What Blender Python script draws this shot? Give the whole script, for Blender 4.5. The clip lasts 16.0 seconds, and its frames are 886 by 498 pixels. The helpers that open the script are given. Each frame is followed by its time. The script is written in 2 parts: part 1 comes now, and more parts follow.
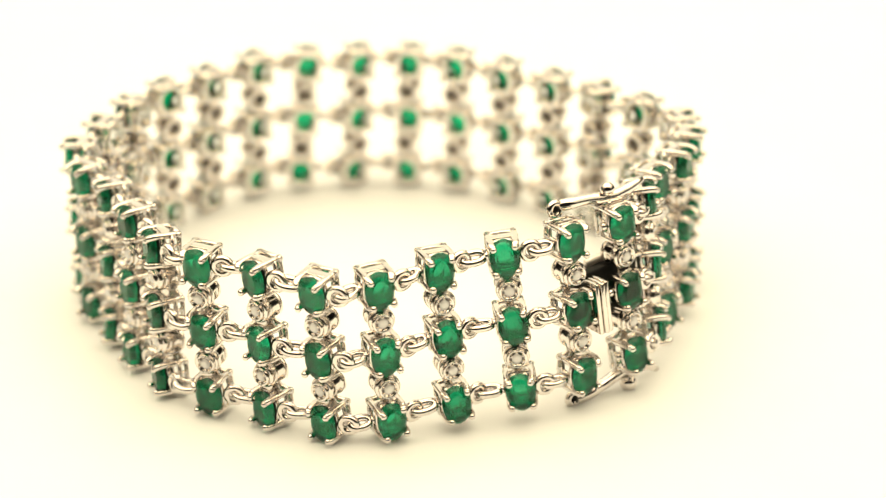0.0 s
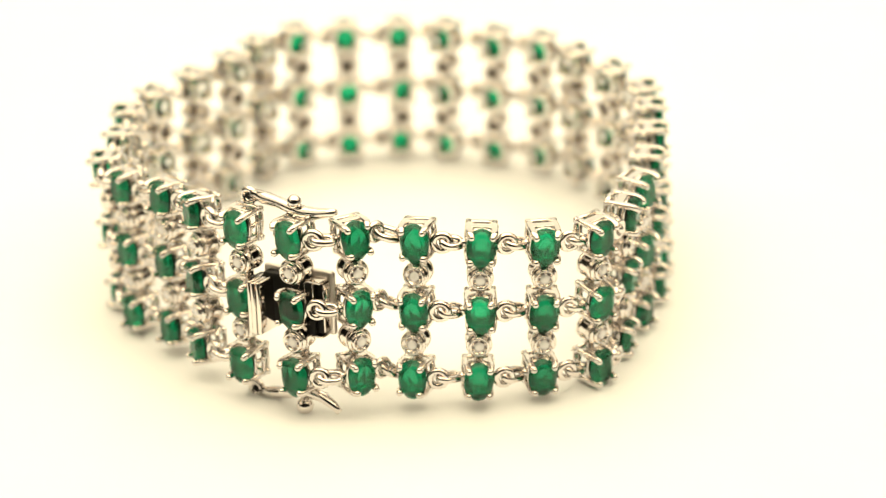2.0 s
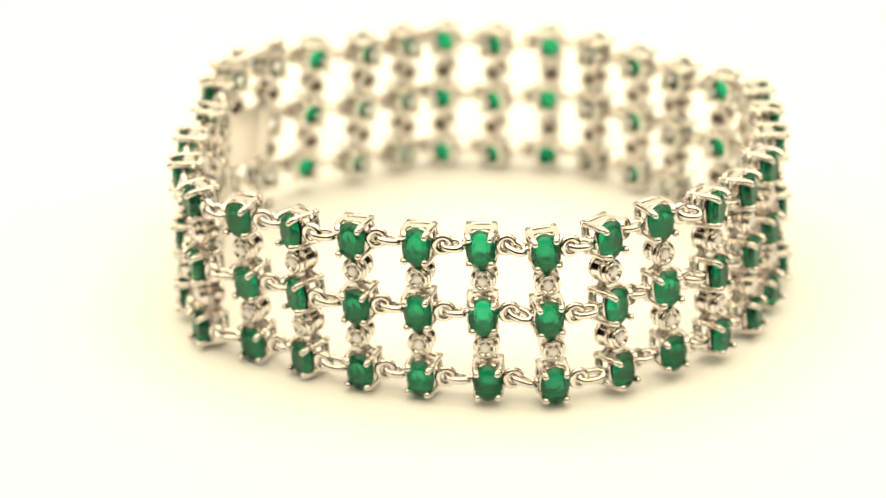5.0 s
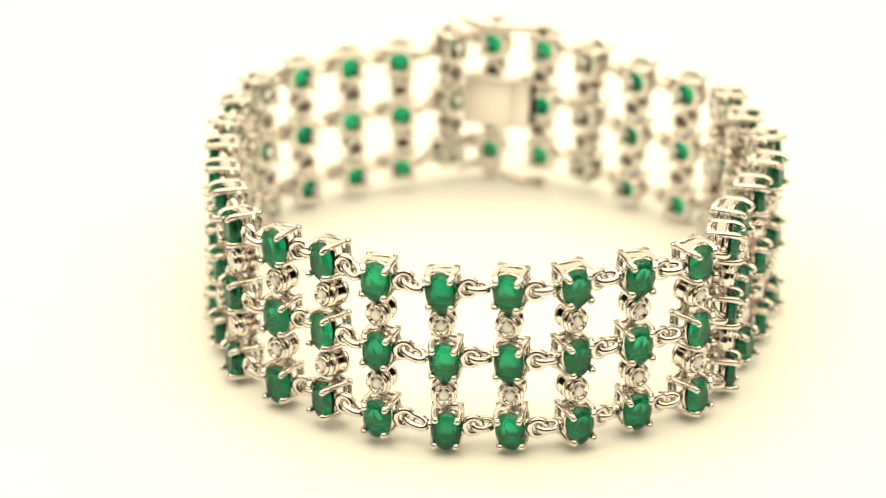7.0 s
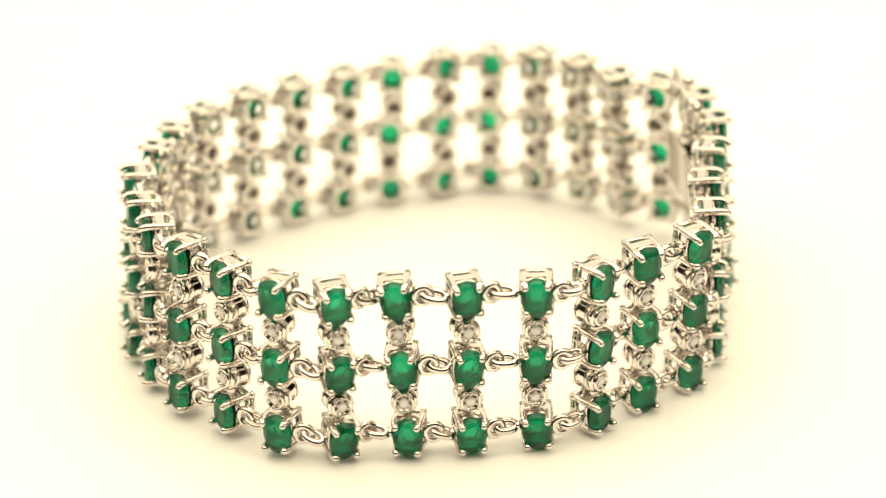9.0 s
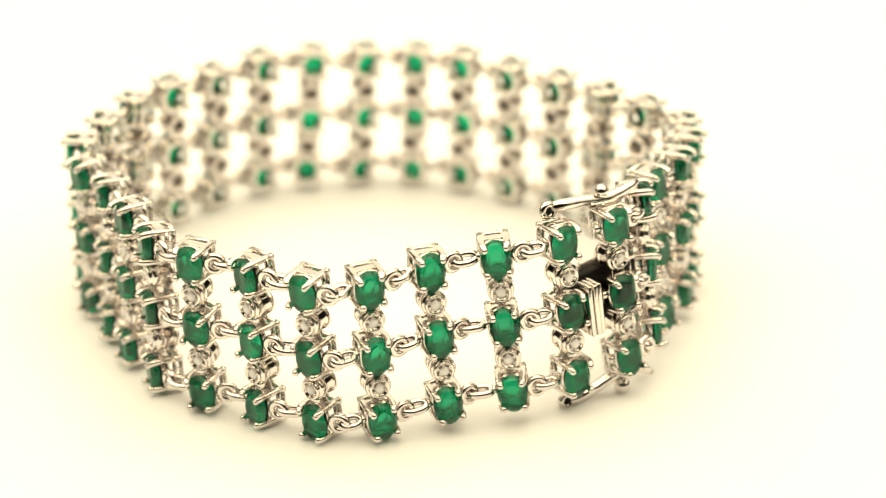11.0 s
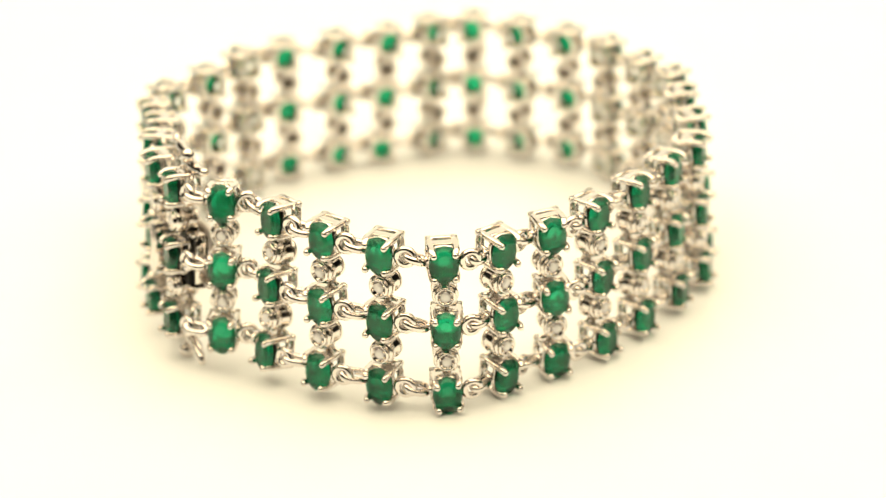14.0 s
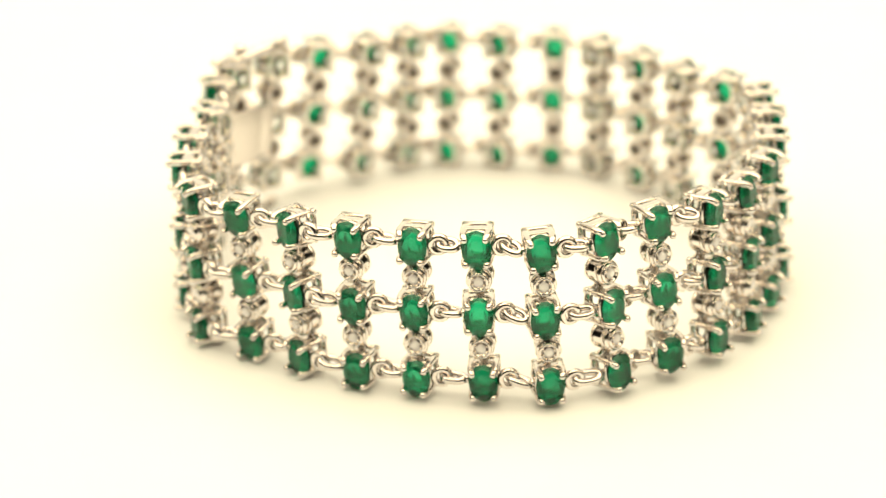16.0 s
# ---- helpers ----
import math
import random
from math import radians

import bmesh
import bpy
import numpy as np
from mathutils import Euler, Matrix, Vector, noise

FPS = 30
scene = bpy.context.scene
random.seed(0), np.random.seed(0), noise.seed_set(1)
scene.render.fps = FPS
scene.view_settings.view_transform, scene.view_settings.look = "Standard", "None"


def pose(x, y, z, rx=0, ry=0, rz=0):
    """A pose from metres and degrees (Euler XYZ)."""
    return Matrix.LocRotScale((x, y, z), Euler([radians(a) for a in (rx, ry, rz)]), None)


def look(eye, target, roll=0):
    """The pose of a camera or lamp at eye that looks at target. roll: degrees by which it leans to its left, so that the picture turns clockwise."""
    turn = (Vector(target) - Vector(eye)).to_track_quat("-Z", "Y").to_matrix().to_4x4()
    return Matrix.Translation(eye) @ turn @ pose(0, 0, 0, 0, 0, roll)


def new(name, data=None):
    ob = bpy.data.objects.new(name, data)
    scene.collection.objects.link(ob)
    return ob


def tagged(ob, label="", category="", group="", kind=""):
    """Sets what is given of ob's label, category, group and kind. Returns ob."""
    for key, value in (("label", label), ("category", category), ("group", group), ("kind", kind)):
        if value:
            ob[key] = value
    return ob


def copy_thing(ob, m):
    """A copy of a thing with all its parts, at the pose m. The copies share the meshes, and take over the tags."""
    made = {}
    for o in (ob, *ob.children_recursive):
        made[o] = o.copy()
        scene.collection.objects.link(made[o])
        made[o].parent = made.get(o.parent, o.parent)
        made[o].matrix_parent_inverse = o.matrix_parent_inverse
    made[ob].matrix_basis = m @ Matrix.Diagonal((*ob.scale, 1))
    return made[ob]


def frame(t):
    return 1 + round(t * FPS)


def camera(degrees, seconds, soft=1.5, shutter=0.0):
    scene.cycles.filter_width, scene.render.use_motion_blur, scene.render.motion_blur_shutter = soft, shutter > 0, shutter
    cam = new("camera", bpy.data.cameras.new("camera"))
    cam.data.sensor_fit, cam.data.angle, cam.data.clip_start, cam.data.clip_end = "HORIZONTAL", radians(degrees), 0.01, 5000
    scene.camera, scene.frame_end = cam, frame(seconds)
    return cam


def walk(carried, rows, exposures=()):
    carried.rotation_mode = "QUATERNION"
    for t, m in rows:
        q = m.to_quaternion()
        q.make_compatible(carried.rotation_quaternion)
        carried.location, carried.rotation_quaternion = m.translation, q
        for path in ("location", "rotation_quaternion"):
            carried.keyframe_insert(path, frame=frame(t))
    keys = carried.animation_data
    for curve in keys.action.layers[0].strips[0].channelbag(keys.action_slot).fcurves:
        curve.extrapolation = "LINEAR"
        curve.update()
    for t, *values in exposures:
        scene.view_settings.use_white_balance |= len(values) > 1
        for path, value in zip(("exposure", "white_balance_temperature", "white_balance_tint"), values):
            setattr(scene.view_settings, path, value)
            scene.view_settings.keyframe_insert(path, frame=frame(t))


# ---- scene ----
MM = 0.001

# ---- camera: stands still on its support before the turning bracelet ----
cam = camera(23.539, 16.0, soft=1.35)
EYE = (0.0, -0.19003, 0.09559)
YAW, PITCH, ROLL = radians(0.167), radians(25.700), -0.846
AIM = (EYE[0] + math.sin(YAW) * math.cos(PITCH), EYE[1] + math.cos(YAW) * math.cos(PITCH), EYE[2] - math.sin(PITCH))
STAND = look(EYE, AIM, ROLL)
walk(cam, [(0.0, STAND), (16.0, STAND)])
cam.data.dof.use_dof = True
cam.data.dof.focus_distance = 0.1835
cam.data.dof.aperture_fstop = 22.0

# ---- light: a dim room, one large soft box over the table, two unseen fills added beside it ----
scene.view_settings.exposure = 0.0
world = bpy.data.worlds.new("world")
world.use_nodes = True
world.node_tree.nodes["Background"].inputs[0].default_value = (1.0, 0.93, 0.80, 1)
world.node_tree.nodes["Background"].inputs[1].default_value = 0.15
scene.world = world


def softbox(name, place, target, width, height, power, colour=(1.0, 0.878, 0.602)):
    lamp = bpy.data.lights.new(name, "AREA")
    lamp.shape, lamp.size, lamp.size_y, lamp.energy, lamp.color = "RECTANGLE", width, height, power, colour
    ob = new(name, lamp)
    ob.matrix_world = look(place, target)
    return ob


softbox("softbox_top", (0.0, -0.02, 0.50), (0, -0.02, 0), 0.86, 0.74, 6.5)
# Unseen fill lamps, added on both sides to soften the shadows.
softbox("softbox_side", (-0.38, 0.02, 0.31), (0, 0.02, 0.06), 0.60, 0.30, 0.75)
softbox("softbox_side", (0.38, 0.02, 0.31), (0, 0.02, 0.06), 0.60, 0.30, 0.75)


# ---- materials ----
def material(name, colour, rough, metal=0.0):
    m = bpy.data.materials.new(name)
    m.use_nodes = True
    b = m.node_tree.nodes["Principled BSDF"]
    b.inputs["Base Color"].default_value = (*colour, 1)
    b.inputs["Roughness"].default_value = rough
    b.inputs["Metallic"].default_value = metal
    return m, m.node_tree, b


def noise_ramp(tree, scale, detail, low, high):
    """A noise in the thing's own space, brought to the range low..high."""
    co = tree.nodes.new("ShaderNodeTexCoord")
    no = tree.nodes.new("ShaderNodeTexNoise")
    no.inputs["Scale"].default_value, no.inputs["Detail"].default_value = scale, detail
    mr = tree.nodes.new("ShaderNodeMapRange")
    mr.inputs["To Min"].default_value, mr.inputs["To Max"].default_value = low, high
    tree.links.new(co.outputs["Object"], no.inputs["Vector"])
    tree.links.new(no.outputs["Fac"], mr.inputs["Value"])
    return no, mr.outputs[0]


def relief(tree, b, height, strength, distance):
    bump = tree.nodes.new("ShaderNodeBump")
    bump.inputs["Strength"].default_value, bump.inputs["Distance"].default_value = strength, distance
    tree.links.new(height, bump.inputs["Height"])
    tree.links.new(bump.outputs[0], b.inputs["Normal"])


def white_gold(name, rough_low, rough_high, bump):
    m, tree, b = material(name, (0.80, 0.745, 0.705), 0.15, 1.0)
    fine, rough = noise_ramp(tree, 900.0, 3.0, rough_low, rough_high)
    tree.links.new(rough, b.inputs["Roughness"])
    wave, _ = noise_ramp(tree, 1500.0, 2.0, 0, 1)
    relief(tree, b, wave.outputs["Fac"], bump, 0.0001)
    return m


GOLD = white_gold("cast_white_gold", 0.05, 0.17, 0.16)
POLISHED = white_gold("polished_white_gold", 0.03, 0.10, 0.04)
BRUSHED = white_gold("brushed_white_gold", 0.30, 0.48, 0.10)

EMERALD, tree, b = material("emerald", (0.02, 0.42, 0.22), 0.18)
b.inputs["IOR"].default_value = 1.45
b.inputs["Transmission Weight"].default_value = 0.95
b.inputs["Specular IOR Level"].default_value = 0.10
info = tree.nodes.new("ShaderNodeObjectInfo")
ramp = tree.nodes.new("ShaderNodeValToRGB")
ramp.color_ramp.elements[0].color, ramp.color_ramp.elements[1].color = (0.004, 0.26, 0.122, 1), (0.011, 0.44, 0.215, 1)
tree.links.new(info.outputs["Random"], ramp.inputs[0])
cloud, veil = noise_ramp(tree, 700.0, 4.0, 0.75, 1.25)
mix = tree.nodes.new("ShaderNodeVectorMath")
mix.operation = "SCALE"
tree.links.new(ramp.outputs[0], mix.inputs[0])
tree.links.new(veil, mix.inputs["Scale"])
tree.links.new(mix.outputs[0], b.inputs["Base Color"])

# Painted black that stands in for shade and dark reflections.
SHADE_BLACK, tree, b = material("shade_black", (0.006, 0.0055, 0.005), 0.35)
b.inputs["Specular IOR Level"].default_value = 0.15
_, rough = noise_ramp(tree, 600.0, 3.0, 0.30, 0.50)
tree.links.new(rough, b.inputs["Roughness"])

DIAMOND, tree, b = material("diamond", (0.95, 0.91, 0.90), 0.02)
b.inputs["IOR"].default_value = 2.2
b.inputs["Transmission Weight"].default_value = 0.12

PAPER, tree, b = material("white_sheet", (0.88, 0.88, 0.86), 0.55)
grain, tone = noise_ramp(tree, 60.0, 5.0, 0.86, 0.90)
tint = tree.nodes.new("ShaderNodeCombineColor")
for k in range(3):
    tree.links.new(tone, tint.inputs[k])
tree.links.new(tint.outputs[0], b.inputs["Base Color"])
relief(tree, b, grain.outputs["Fac"], 0.05, 0.0002)

WALL, tree, b = material("dark_wall", (0.04, 0.04, 0.04), 0.8)
_, tone = noise_ramp(tree, 3.0, 5.0, 0.03, 0.05)
tint = tree.nodes.new("ShaderNodeCombineColor")
for k in range(3):
    tree.links.new(tone, tint.inputs[k])
tree.links.new(tint.outputs[0], b.inputs["Base Color"])


# ---- mesh helpers; shapes are given in millimetres ----
def mesh_of(name, bm, mat, smooth=True):
    bmesh.ops.recalc_face_normals(bm, faces=bm.faces)
    bmesh.ops.scale(bm, vec=(MM, MM, MM), verts=bm.verts)
    me = bpy.data.meshes.new(name)
    bm.to_mesh(me)
    bm.free()
    for p in me.polygons:
        p.use_smooth = smooth
    me.materials.append(mat)
    return me


def part(name, me, parent, m=None, label=""):
    ob = new(name, me)
    ob.parent = parent
    if m is not None:
        ob.matrix_basis = m
    return tagged(ob, label=label) if label else ob


def sweep(bm, path, radii, sides=8, closed=False, flat=1.0):
    """A rounded rod along a path; flat: its thickness against its width."""
    pts = [Vector(p) for p in path]
    n = len(pts)
    rings, side = [], None
    for k in range(n):
        if closed:
            d = (pts[(k + 1) % n] - pts[k - 1]).normalized()
        else:
            d = (pts[min(k + 1, n - 1)] - pts[max(k - 1, 0)]).normalized()
        if side is None:
            side = d.orthogonal().normalized()
        side = (side - d * side.dot(d)).normalized()
        up = d.cross(side)
        r = radii[k] if isinstance(radii, (list, tuple)) else radii
        rings.append([bm.verts.new(pts[k] + r * (math.cos(a) * side + flat * math.sin(a) * up))
                      for a in (2 * math.pi * j / sides for j in range(sides))])
    for k in range(n if closed else n - 1):
        a, c = rings[k], rings[(k + 1) % n]
        for j in range(sides):
            bm.faces.new((a[j], a[(j + 1) % sides], c[(j + 1) % sides], c[j]))
    if not closed:
        bm.faces.new(rings[0])
        bm.faces.new(rings[-1])


def loop(cx, cy, cz, rx, rz, n=20, power=2.0):
    """A closed oval in the plane that faces y; a higher power squares it."""
    out = []
    for k in range(n):
        a = 2 * math.pi * k / n
        c, s = math.cos(a), math.sin(a)
        out.append((cx + rx * math.copysign(abs(c) ** (2 / power), c), cy, cz + rz * math.copysign(abs(s) ** (2 / power), s)))
    return out


def turned(bm, profile, sides=20, cx=0.0, cz=0.0):
    """A body turned round the y axis: profile of (radius, y), closed on itself."""
    rings = [[bm.verts.new((cx + r * math.cos(2 * math.pi * j / sides), y, cz + r * math.sin(2 * math.pi * j / sides)))
              for j in range(sides)] for r, y in profile]
    for k in range(len(rings)):
        a, c = rings[k], rings[(k + 1) % len(rings)]
        for j in range(sides):
            bm.faces.new((a[j], a[(j + 1) % sides], c[(j + 1) % sides], c[j]))


def oval_plate(bm, y, depth, outer, inner, n=24, power=3.0):
    """A flat frame that faces y, with an oval opening and softened edges."""
    e = 0.08
    rims = [loop(0, yy, 0, rx, rz, n, p) for yy, rx, rz, p in (
        (y, outer[0] - e, outer[1] - e, power), (y - e, outer[0], outer[1], power), (y - depth + e, outer[0], outer[1], power),
        (y - depth, outer[0] - e, outer[1] - e, power), (y - depth, inner[0] + e, inner[1] + e, 2.2), (y - depth + e, inner[0], inner[1], 2.2),
        (y - e, inner[0], inner[1], 2.2), (y, inner[0] + e, inner[1] + e, 2.2))]
    rings = [[bm.verts.new(p) for p in rim] for rim in rims]
    for k in range(len(rings)):
        a, c = rings[k], rings[(k + 1) % len(rings)]
        for j in range(n):
            bm.faces.new((a[j], a[(j + 1) % n], c[(j + 1) % n], c[j]))


def ball(bm, place, r, squash=(1, 1, 1)):
    bmesh.ops.create_uvsphere(bm, u_segments=12, v_segments=8, radius=r,
                              matrix=Matrix.Translation(place) @ Matrix.Diagonal((*squash, 1)))


def block(bm, lo, hi, bevel=0.1):
    size = [h - l for l, h in zip(lo, hi)]
    mid = [(h + l) / 2 for l, h in zip(lo, hi)]
    made = bmesh.ops.create_cube(bm, size=1.0, matrix=Matrix.Translation(mid) @ Matrix.Diagonal((*size, 1)))
    edges = list({e for v in made["verts"] for e in v.link_edges})
    bmesh.ops.bevel(bm, geom=edges, offset=bevel, segments=2, affect="EDGES", profile=0.5)


# ---- the sheet and the unseen room ----
bm = bmesh.new()
# Unseen sweep, added close behind as a reflector; front cut short for dark reflections.
profile = [(-95, 0.0), (-50, 0.0), (0, 0.0), (110, 0.0), (160, 6), (205, 24), (245, 55), (275, 100), (292, 160), (300, 380)]
rows = [[bm.verts.new((x, y, z)) for x in (-170, -80, 0, 80, 170)] for y, z in profile]
for a, c in zip(rows, rows[1:]):
    for k in range(4):
        bm.faces.new((a[k], a[k + 1], c[k + 1], c[k]))
ground = new("ground", mesh_of("ground", bm, PAPER))
tagged(ground, "plain white paper sheet that sweeps up behind the bracelet", "backdrop", kind="structure")


def slab(name, lo, hi, mat, label, category="wall"):
    bm = bmesh.new()
    block(bm, lo, hi, 5)
    return tagged(new(name, mesh_of(name, bm, mat, False)), label, category, kind="structure")


# Unseen dark room, added to give the metal dark reflections.
slab("wall_north", (-1600, 1500, -760), (1600, 1600, 1700), WALL, "plain dark wall, unseen, added for dark reflections")
slab("wall_south", (-1600, -1600, -760), (1600, -1500, 1700), WALL, "plain dark wall, unseen, added for dark reflections")
slab("wall_west", (-1600, -1498, -760), (-1500, 1498, 1700), WALL, "plain dark wall, unseen, added for dark reflections")
slab("wall_east", (1500, -1498, -760), (1600, 1498, 1700), WALL, "plain dark wall, unseen, added for dark reflections")
slab("ceiling", (-1600, -1600, 1704), (1600, 1600, 1760), WALL, "plain dark ceiling, unseen, added for dark reflections", "ceiling")
slab("floor", (-1600, -1600, -820), (1600, 1600, -764), WALL, "plain dark floor, unseen, closes the added room", "floor")
# Unseen table, added dark so the metal mirrors darkness beyond the sheet.
slab("table", (-520, -420, -40), (520, 530, -3), WALL, "unseen dark table under the sheet, added for dark reflections", "table")


# ---- the bracelet's pieces: x along the band, y outwards, z up ----
def emerald_mesh():
    """Oval stone: a flat table, two rows of crown facets, a thin girdle and a shallow pavilion with a broad flat foot."""
    n = 20
    tiers = [(0.08, 0.74, 1.16, 0.0), (-0.12, 1.06, 1.52, 0.5), (-0.46, 1.33, 1.84, 0.0), (-0.56, 1.33, 1.84, 0.0), (-1.08, 0.92, 1.38, 0.5), (-1.42, 0.54, 0.96, 0.0)]
    bm = bmesh.new()
    rings = [[bm.verts.new((rx * math.cos(2 * math.pi * (k + o) / n), y, rz * math.sin(2 * math.pi * (k + o) / n))) for k in range(n)] for y, rx, rz, o in tiers]
    bm.faces.new(rings[0])
    for t in range(len(tiers) - 1):
        a, c = rings[t], rings[t + 1]
        for k in range(n):
            j = (k + 1) % n
            if tiers[t][3] == tiers[t + 1][3]:
                bm.faces.new((a[k], a[j], c[j], c[k]))
            elif tiers[t][3] == 0.0:
                bm.faces.new((a[k], a[j], c[k]))
                bm.faces.new((a[j], c[j], c[k]))
            else:
                bm.faces.new((a[k], c[j], c[k]))
                bm.faces.new((a[k], a[j], c[j]))
    bm.faces.new(rings[-1])
    return mesh_of("emerald", bm, EMERALD, False)


def strap(bm, path, widths, thick, sides=10):
    """A flat bar with rounded edges along a path; it lies level and bends with the path."""
    pts = [Vector(p) for p in path]
    n = len(pts)
    rings = []
    for k in range(n):
        d = (pts[min(k + 1, n - 1)] - pts[max(k - 1, 0)]).normalized()
        flank = d.cross(Vector((0, 0, 1))).normalized()
        up = flank.cross(d)
        ring = []
        for j in range(sides):
            c, q = math.cos(2 * math.pi * j / sides), math.sin(2 * math.pi * j / sides)
            ring.append(bm.verts.new(pts[k] + flank * (widths[k] / 2 * math.copysign(abs(c) ** 0.6, c)) + up * (thick / 2 * math.copysign(abs(q) ** 0.6, q))))
        rings.append(ring)
    for a, c in zip(rings, rings[1:]):
        for j in range(sides):
            bm.faces.new((a[j], a[(j + 1) % sides], c[(j + 1) % sides], c[j]))
    bm.faces.new(rings[0])
    bm.faces.new(rings[-1])


def setting_mesh():
    """Basket: above and below a slotted plate with a rounded back and two claws, a back frame, a gallery and side bars."""
    bm = bmesh.new()
    oval_plate(bm, -2.52, 0.36, (1.44, 1.52), (1.02, 1.16))
    sweep(bm, loop(0, -1.05, 0, 1.16, 1.30, 20, 2.8), 0.20, 7, True)
    for sz in (-1, 1):
        strap(bm, [(-1.40, -2.62, 1.33 * sz), (0, -2.64, 1.34 * sz), (1.40, -2.62, 1.33 * sz)], [0.52] * 3, 0.50)
        for sx in (-1, 1):
            path = [(1.10 * sx, -2.84, 1.33 * sz), (1.10 * sx, -2.0, 1.33 * sz), (1.10 * sx, -1.2, 1.34 * sz), (1.09 * sx, -0.45, 1.33 * sz), (1.04 * sx, -0.08, 1.29 * sz - 0.03),
                    (0.98 * sx, 0.15, 1.26 * sz - 0.08), (0.92 * sx, 0.25, 1.175 * sz - 0.125)]
            strap(bm, path, [0.60, 0.62, 0.64, 0.64, 0.62, 0.58, 0.50], 0.52)
            ball(bm, path[-1], 0.31)
        block(bm, (-1.2, -1.96, 1.45 * sz - 0.11), (1.2, -1.12, 1.45 * sz + 0.11), 0.05)
    for sx in (-1, 1):
        sweep(bm, [(1.30 * sx, -2.6, 0.35), (1.28 * sx, -1.7, 0.2), (1.16 * sx, -1.05, 0)], 0.20, 6)
        sweep(bm, [(1.26 * sx, -2.0, 1.4), (1.30 * sx, -2.05, 0), (1.26 * sx, -2.0, -1.4)], 0.20, 6)
    return mesh_of("prong_setting", bm, GOLD)


def rim_shade_mesh():
    """Oval collar in the basket round the stone's underside, added in black to put shade into its rim."""
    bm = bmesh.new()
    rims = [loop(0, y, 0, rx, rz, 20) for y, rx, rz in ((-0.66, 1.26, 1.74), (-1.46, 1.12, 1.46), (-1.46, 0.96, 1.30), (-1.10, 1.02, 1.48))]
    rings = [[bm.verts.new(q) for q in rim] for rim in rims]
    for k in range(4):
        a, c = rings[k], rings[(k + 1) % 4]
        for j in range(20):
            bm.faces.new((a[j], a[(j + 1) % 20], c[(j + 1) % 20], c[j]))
    return mesh_of("seat", bm, SHADE_BLACK)


def bezel_mesh():
    """Round cup with a narrow rim, six beads that hold the stone and a wider flange, on two posts before a deep back ring."""
    bm = bmesh.new()
    turned(bm, [(0.36, -0.54), (0.60, -0.48), (0.68, -0.38), (0.76, -0.30), (0.85, -0.30), (0.93, -0.38), (0.95, -0.54), (0.95, -0.66), (1.04, -0.66), (1.13, -0.72),
                (1.18, -0.84), (1.18, -1.32), (1.08, -1.48), (0.74, -1.48)], 26)
    for k in range(6):
        a = math.pi / 2 + 2 * math.pi * k / 6
        ball(bm, (0.58 * math.cos(a), -0.37, 0.58 * math.sin(a)), 0.15)
    turned(bm, [(0.74, -1.40), (0.92, -1.40), (0.92, -2.24), (1.08, -2.24), (1.17, -2.34), (1.17, -2.70), (1.07, -2.78), (0.82, -2.78), (0.74, -2.70)], 22)
    for sz in (-1, 1):
        sweep(bm, [(0, -1.3, 0.92 * sz), (0, -2.4, 0.92 * sz)], 0.30, 8)
    return mesh_of("bezel", bm, GOLD)


def diamond_mesh():
    n = 8
    bm = bmesh.new()
    tiers = [(-0.26, 0.26), (-0.38, 0.46), (-0.48, 0.46)]
    rings = [[bm.verts.new((r * math.cos(2 * math.pi * (k + 0.5 * (t == 1 or t == 2)) / n), y, r * math.sin(2 * math.pi * (k + 0.5 * (t == 1 or t == 2)) / n)))
              for k in range(n)] for t, (y, r) in enumerate(tiers)]
    bm.faces.new(rings[0])
    for k in range(n):
        bm.faces.new((rings[0][k], rings[0][(k + 1) % n], rings[1][k]))
        bm.faces.new((rings[0][(k + 1) % n], rings[1][(k + 1) % n], rings[1][k]))
        bm.faces.new((rings[1][k], rings[1][(k + 1) % n], rings[2][(k + 1) % n], rings[2][k]))
    tip = bm.verts.new((0, -0.95, 0))
    for k in range(n):
        bm.faces.new((rings[2][k], rings[2][(k + 1) % n], tip))
    return mesh_of("diamond", bm, DIAMOND, False)


ROW = 6.40  # from stone to stone up a link


def link_mesh(eyes=True):
    """What joins the settings of one link: short solder bars and an eye on one side of each setting."""
    bm = bmesh.new()
    for z in (-ROW, 0, ROW):
        for sz in (-1, 1):
            if abs(z + sz * 2) < ROW + 1:
                sweep(bm, [(0, -2.3, z + 1.35 * sz), (0, -2.3, z + 2.35 * sz)], 0.42, 8)
        if not eyes:
            continue
        sweep(bm, [(1.15, -1.35, z), (1.55, -1.3, z), (1.85, -1.3, z)], [0.42, 0.40, 0.30], 8)
        eye = [(-2.22 + 0.72 * math.cos(a), -1.2 + 0.2 * math.cos(a), z + 0.72 * math.sin(a)) for a in (2 * math.pi * k / 14 for k in range(14))]
        sweep(bm, eye, 0.34, 8, True)
    return mesh_of("bar_link", bm, GOLD)


def ring_mesh(length):
    """A long jump ring that lies flat, along x."""
    bm = bmesh.new()
    pts = []
    for k in range(18):
        a = 2 * math.pi * k / 18
        c = math.cos(a)
        pts.append((length / 2 * math.copysign(abs(c) ** 0.8, c), 0.45 * math.sin(a), 0))
    sweep(bm, pts, 0.35, 8, True)
    return mesh_of("jump_ring", bm, GOLD)


EMERALD_ME, SETTING_ME, BEZEL_ME, DIAMOND_ME, LINK_ME, RIM_SHADE_ME = emerald_mesh(), setting_mesh(), bezel_mesh(), diamond_mesh(), link_mesh(), rim_shade_mesh()

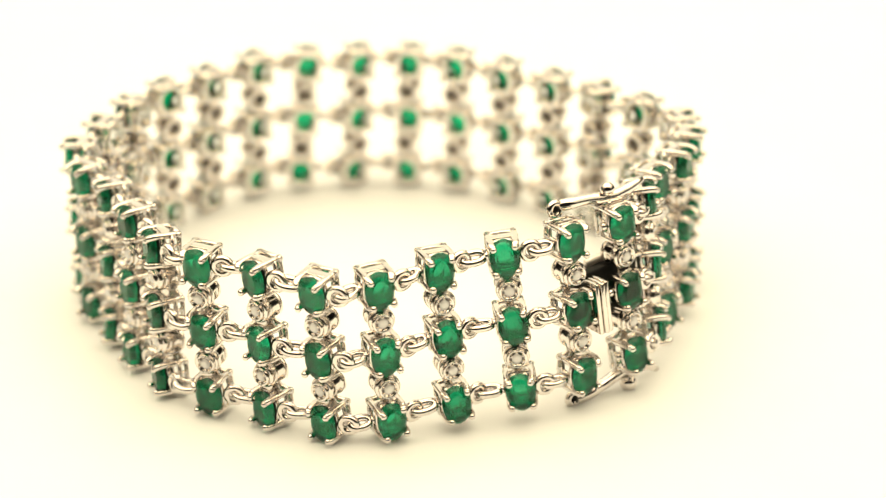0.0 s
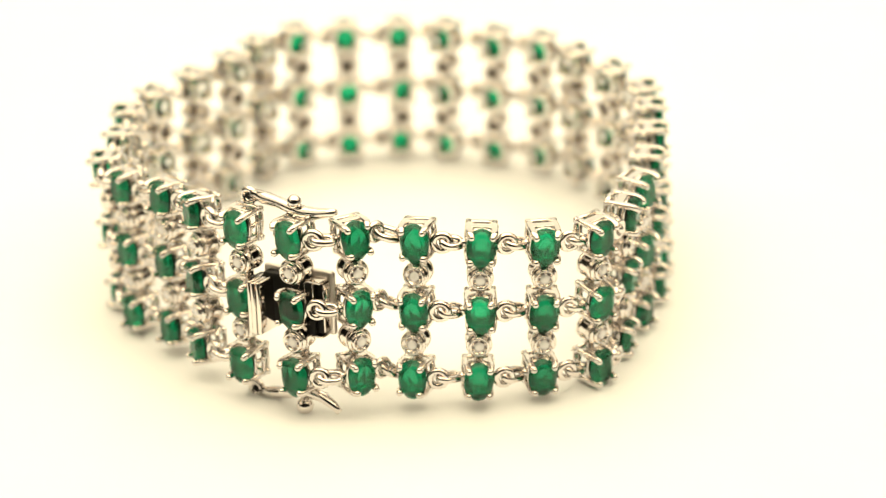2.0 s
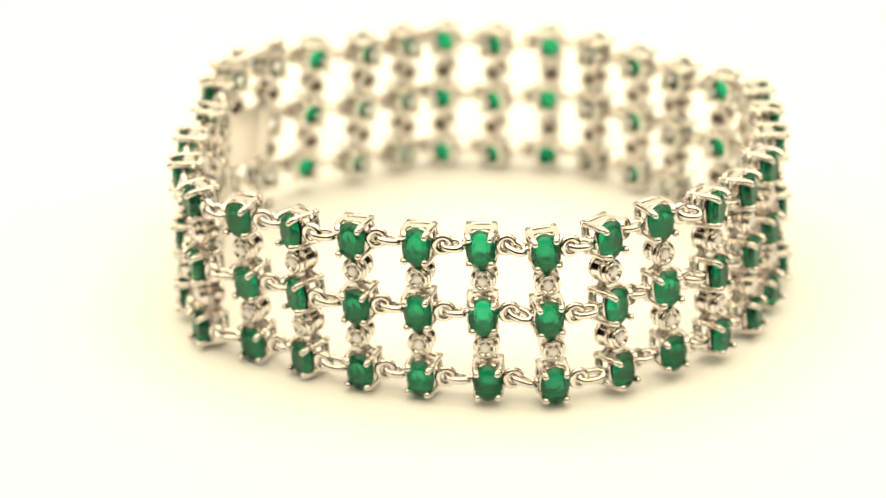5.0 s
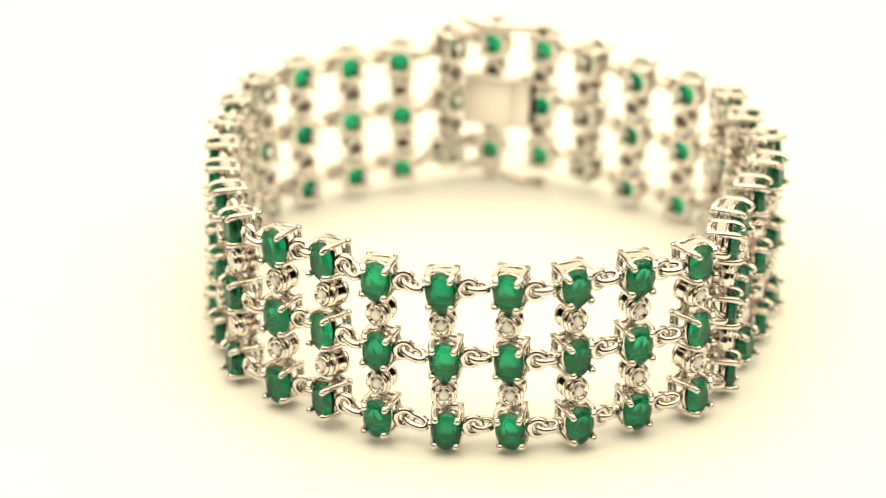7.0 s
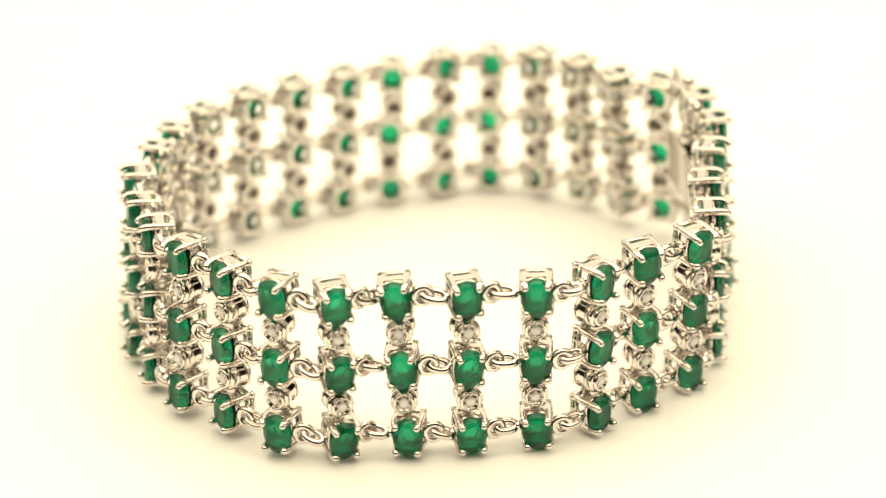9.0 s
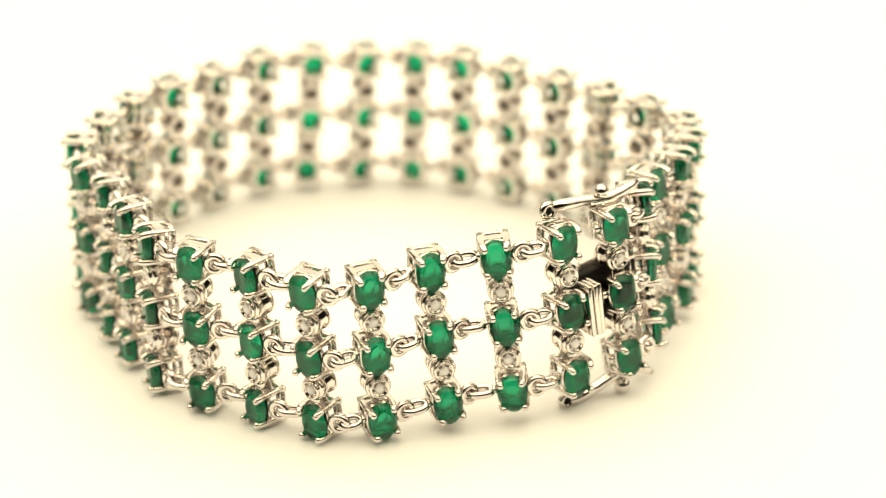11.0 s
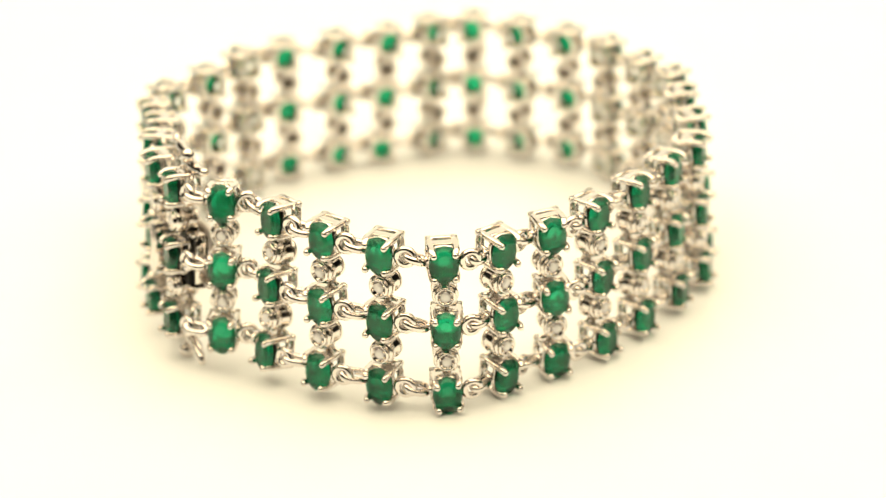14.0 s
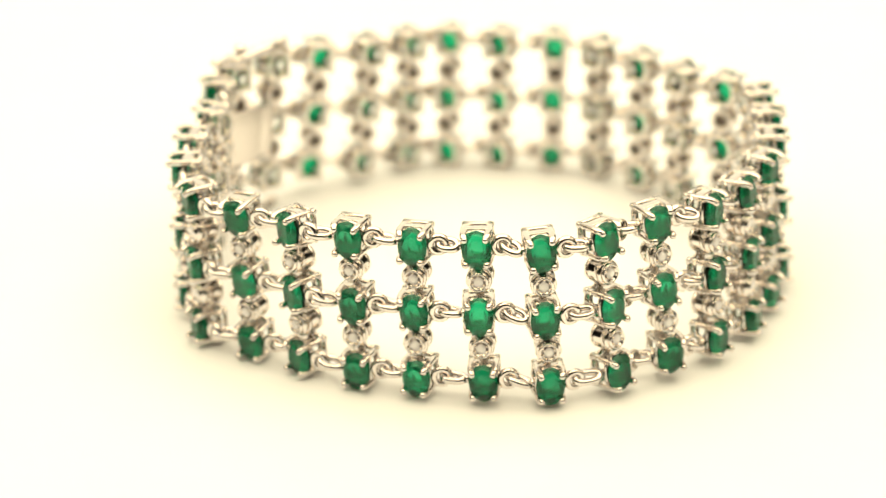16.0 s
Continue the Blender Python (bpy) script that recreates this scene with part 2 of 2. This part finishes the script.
# The band as it lies: for each of the 31 links its bearing and distance from the turning axis,
# how high its middle stone stands, its lean outwards and along the band, and its own twist.
BEARING = (230.7, 240.0, 250.7, 261.9, 271.9, 283.1, 296.1, 307.6, 320.4, 329.8, 343.6, 356.9, 10.7, 24.6, 37.4, 53.5, 68.6, 82.9, 95.5, 109.5, 120.1, 131.3, 142.1, 151.7, 162.2, 171.6, 181.6, 191.4, 199.4, 209.7, 219.4)
DISTANCE = (33.00, 31.97, 32.40, 31.04, 28.77, 28.44, 28.49, 28.32, 26.14, 24.74, 25.10, 25.54, 25.81, 23.76, 22.53, 22.20, 22.74, 24.25, 26.38, 27.57, 28.71, 30.81, 31.99, 32.99, 34.08, 34.53, 35.65, 34.65, 33.20, 32.94, 33.30)
HEIGHT = (8.56, 8.46, 8.33, 8.68, 9.29, 9.89, 10.28, 10.54, 10.57, 9.87, 9.50, 9.04, 8.49, 8.39, 8.42, 8.53, 8.66, 8.87, 8.73, 8.95, 9.25, 9.12, 8.84, 8.89, 8.99, 8.98, 8.94, 8.62, 8.67, 8.56, 8.51)
LEAN_OUT = (-0.3, -0.2, -0.7, -0.1, 0.4, 1.0, 1.1, 1.3, 1.2, 1.4, 0.8, 0.2, 0.0, -0.5, 0.0, 0.7, 0.8, 1.1, 1.1, 1.4, 1.7, 1.1, 1.1, 0.9, 1.0, 0.4, 0.2, 0.1, 0.7, 0.7, 0.2)
LEAN_ALONG = (0.2, 0.3, 0.3, 0.7, 1.3, 1.1, 0.8, 0.9, 0.6, -0.4, -0.4, -0.2, 0.1, 0.4, 0.7, 0.8, 0.2, 0.4, 0.5, 0.7, 0.3, -0.0, 0.3, 0.1, 0.0, -0.2, 0.0, 0.3, 0.8, 0.2, 0.0)
TWIST = (12, -14, -17, 11, 4, -12, 8, -15, 24, -20, -5, -11, -8, 6, -19, 4, 0, 4, -3, 15, -8, 9, 5, -13, 9, -5, 0, 20, -9, 8, -13)
COUNT = len(BEARING)

bracelet = tagged(new("bracelet"), "wide white gold bracelet with three rows of oval emeralds", "bracelet")

spots = [Vector((d * math.cos(radians(a)), d * math.sin(radians(a)), h)) for a, d, h in zip(BEARING, DISTANCE, HEIGHT)]
links = []
for k in range(COUNT):
    along = (spots[(k + 1) % COUNT] - spots[k - 1])
    along.z = 0
    along.normalize()
    radial = Vector((spots[k].x, spots[k].y, 0)).normalized()
    tangent = Vector((-radial.y, radial.x, 0))
    up = Vector((0, 0, 12.8)) - radial * LEAN_OUT[k] - tangent * LEAN_ALONG[k]
    up.normalize()
    out = Matrix.Rotation(radians(TWIST[k]), 3, "Z") @ Vector((along.y, -along.x, 0))
    out = (out - up * out.dot(up)).normalized()
    side = out.cross(up)
    m = Matrix((side, out, up)).transposed().to_4x4()
    m.translation = spots[k] * MM
    links.append(m)

first = part("bar_link", LINK_ME, bracelet)
for z in (ROW, 0, -ROW):
    s = part("prong_setting", SETTING_ME, first, pose(0, 0, z * MM))
    # Added black collar: its colour makes the shade at the stone's rim.
    part("seat", RIM_SHADE_ME, first, pose(0, 0, (z - 0.18) * MM), "black collar added to put shade into the stone's rim")
    part("emerald", EMERALD_ME, first, pose(0, 0, (z - 0.18) * MM), "oval faceted green emerald")
for z in (ROW / 2, -ROW / 2):
    part("bezel", BEZEL_ME, first, pose(0, 0, z * MM))
    part("diamond", DIAMOND_ME, first, pose(0, 0, z * MM), "tiny round clear diamond")
first.matrix_basis = links[0]
rand = random.Random(7)


def jostle(link):
    """Each stone, set by eye, sits a little differently in its link."""
    nudges = {}
    for piece in link.children:
        key = round(piece.matrix_basis.translation.z / MM / 1.6)
        if key not in nudges:
            nudges[key] = pose(rand.uniform(-0.05, 0.05) * MM, 0, rand.uniform(-0.05, 0.05) * MM, rand.uniform(-3, 3), rand.uniform(-4, 4), rand.uniform(-4, 4))
        piece.matrix_basis = piece.matrix_basis @ nudges[key]


for k in range(1, COUNT):
    made = copy_thing(first, links[k])
    if k == 6:
        made.data = link_mesh(False)
    jostle(made)
jostle(first)

# jump rings from the eye of each setting to the side of the next
RINGS = {n: ring_mesh(n / 10) for n in range(18, 46, 3)}
for k in range(COUNT):
    j = (k + 1) % COUNT
    if k == 6:
        continue
    for n, z in enumerate((ROW, 0, -ROW)):
        a = links[j] @ Vector((1.95 * MM, -1.3 * MM, z * MM))
        c = links[k] @ Vector((-2.50 * MM, -1.3 * MM, z * MM))
        d = c - a
        turn = d.to_track_quat("X", "Z").to_matrix().to_4x4()
        tilt = pose(0, 0, 0, -28 - (k * 37 + n * 61) % 50 + 25)
        part("jump_ring", RINGS[min(RINGS, key=lambda n: abs(n / 10 - d.length / MM - 0.55))], bracelet, Matrix.Translation((a + c) / 2) @ turn @ tilt)


# ---- the clasp, between two links ----
def clasp():
    base = links[7] @ pose(0.6 * MM, 0, 0)
    bm = bmesh.new()
    block(bm, (-3.4, -3.7, -3.0), (2.0, -3.0, 2.95), 0.30)
    block(bm, (1.9, -3.55, -2.75), (3.9, -3.0, 2.7), 0.18)
    box = part("clasp_box", mesh_of("clasp_box", bm, BRUSHED), bracelet, base, "flat brushed back plate of the box clasp")
    # Black blocks: their colour stands in for polished faces that mirror the dark.
    bm = bmesh.new()
    block(bm, (-1.5, -3.05, -2.2), (3.3, -1.9, 2.35), 0.12)
    block(bm, (-2.3, -3.05, -2.7), (-1.4, -1.5, 2.12), 0.12)
    block(bm, (-3.1, -3.05, -2.5), (-2.2, -1.9, 2.1), 0.12)
    block(bm, (3.2, -3.05, -2.3), (4.3, -1.25, 1.9), 0.12)
    part("clasp_housing", mesh_of("clasp_housing", bm, SHADE_BLACK), box, None, "black blocks standing in for the clasp's dark mirror faces")
    # Polished strips added to put the gleam of the box's edges into the shape.
    bm = bmesh.new()
    block(bm, (-3.05, -2.9, 2.14), (-1.45, -1.55, 2.42), 0.08)
    block(bm, (-2.36, -1.75, -0.6), (-2.22, -1.46, 2.2), 0.04)
    block(bm, (-3.0, -2.9, -2.86), (-1.5, -1.6, -2.66), 0.06)
    block(bm, (-3.20, -2.9, -2.3), (-3.04, -1.84, 2.05), 0.05)
    block(bm, (-1.52, -2.2, 0.5), (-1.40, -1.44, 2.2), 0.04)
    part("clasp_rim", mesh_of("clasp_rim", bm, POLISHED), box, None, "polished strips added for the gleam on the clasp's edges")
    bm = bmesh.new()
    for x, y in ((2.20, 0.25), (2.68, 0.35), (3.16, 0.20)):
        block(bm, (x, -2.4, -2.75), (x + 0.42, y, 2.1), 0.12)
    block(bm, (2.4, -3.2, -0.6), (4.0, -1.0, 0.6), 0.1)
    part("clasp_tongue", mesh_of("clasp_tongue", bm, POLISHED), box, None, "ribbed press tongue")
    for sz in (1, -1):
        bm = bmesh.new()
        ends = base.inverted() @ links[6].translation
        x0 = ends.x / MM - (0.85 if sz > 0 else 0.4)
        z0 = 8.9 if sz > 0 else -9.3
        w = 1.0 if sz > 0 else 1.8
        y0 = -2.8
        bows = ((0.2, 0, 0.25), (-1.2, 0.1, 0.1), (-2.8, 0.2, -0.10), (-4.2, 0.4, -0.38), (-5.6, 0.5, -0.55), (-7.0, 0.5, -0.45), (-8.1, 0.5, -0.25), (-8.8, 0.5, -0.05))
        if sz < 0:
            bows = ((0.2, 0, 0.25), (-1.2, 0.1, 0.1), (-2.8, 0.2, -0.05), (-4.2, 0.4, -0.30), (-5.6, 0.5, -0.45), (-7.0, 0.5, -0.30), (-8.1, 0.5, 0.05), (-8.7, 0.5, 0.35))
        path = [(x0 + u, y0 + v, z0 + h * w * sz) for u, v, h in bows]
        sweep(bm, path, [0.50, 0.58, 0.54, 0.56, 0.60, 0.52, 0.42, 0.30], 10)
        knuckle = [(x0 + 0.60 + 0.58 * math.cos(a), y0 + 0.05, z0 + 0.10 * sz + 0.58 * math.sin(a)) for a in (2 * math.pi * k / 14 for k in range(14))]
        sweep(bm, knuckle, 0.33, 8, True)
        arm = part("safety_catch", mesh_of("safety_catch", bm, GOLD), bracelet, base, "thin curved safety catch")
        # Black ball put in for the shade inside the knuckle's hole.
        bm = bmesh.new()
        ball(bm, (x0 + 0.55, y0 + 0.05, z0 + 0.10 * sz), 0.34)
        part("pin", mesh_of("pin", bm, SHADE_BLACK), arm, None, "black ball standing in for the knuckle's dark hole")
        bm = bmesh.new()
        bead = 9.3 if sz > 0 else -9.8
        ball(bm, (-0.45, -2.05, bead), 0.66 if sz > 0 else 0.80)
        sweep(bm, [(-0.45, -2.05, 7.5 * sz), (-0.45, -2.05, bead)], 0.24, 8)
        part("ball", mesh_of("ball", bm, POLISHED), arm, None, "round bead of the catch")


clasp()


def motions():
    """The bracelet turns steadily clockwise, seen from above, about once in eleven seconds."""
    turns = ((0.0, 0.00), (0.5, 16.55), (1.0, 32.89), (1.5, 48.96), (2.0, 65.23), (2.5, 81.53), (3.0, 97.48), (3.5, 113.66), (4.0, 130.05), (4.5, 146.66), (5.0, 163.50), (5.5, 180.58), (6.0, 197.91), (6.5, 215.49), (7.0, 231.57), (7.5, 249.21), (8.0, 265.14), (8.5, 278.89), (9.0, 295.06), (9.5, 311.51), (10.0, 328.13), (10.5, 344.84), (11.0, 361.55), (11.5, 378.17), (12.0, 394.63), (12.5, 410.83), (13.0, 427.15), (13.5, 443.35), (14.0, 459.19), (14.5, 475.34), (15.0, 491.77), (15.5, 507.85), (16.0, 524.43))
    walk(bracelet, [(t, pose(0, 0, 0, 0, 0, -a)) for t, a in turns])


motions()
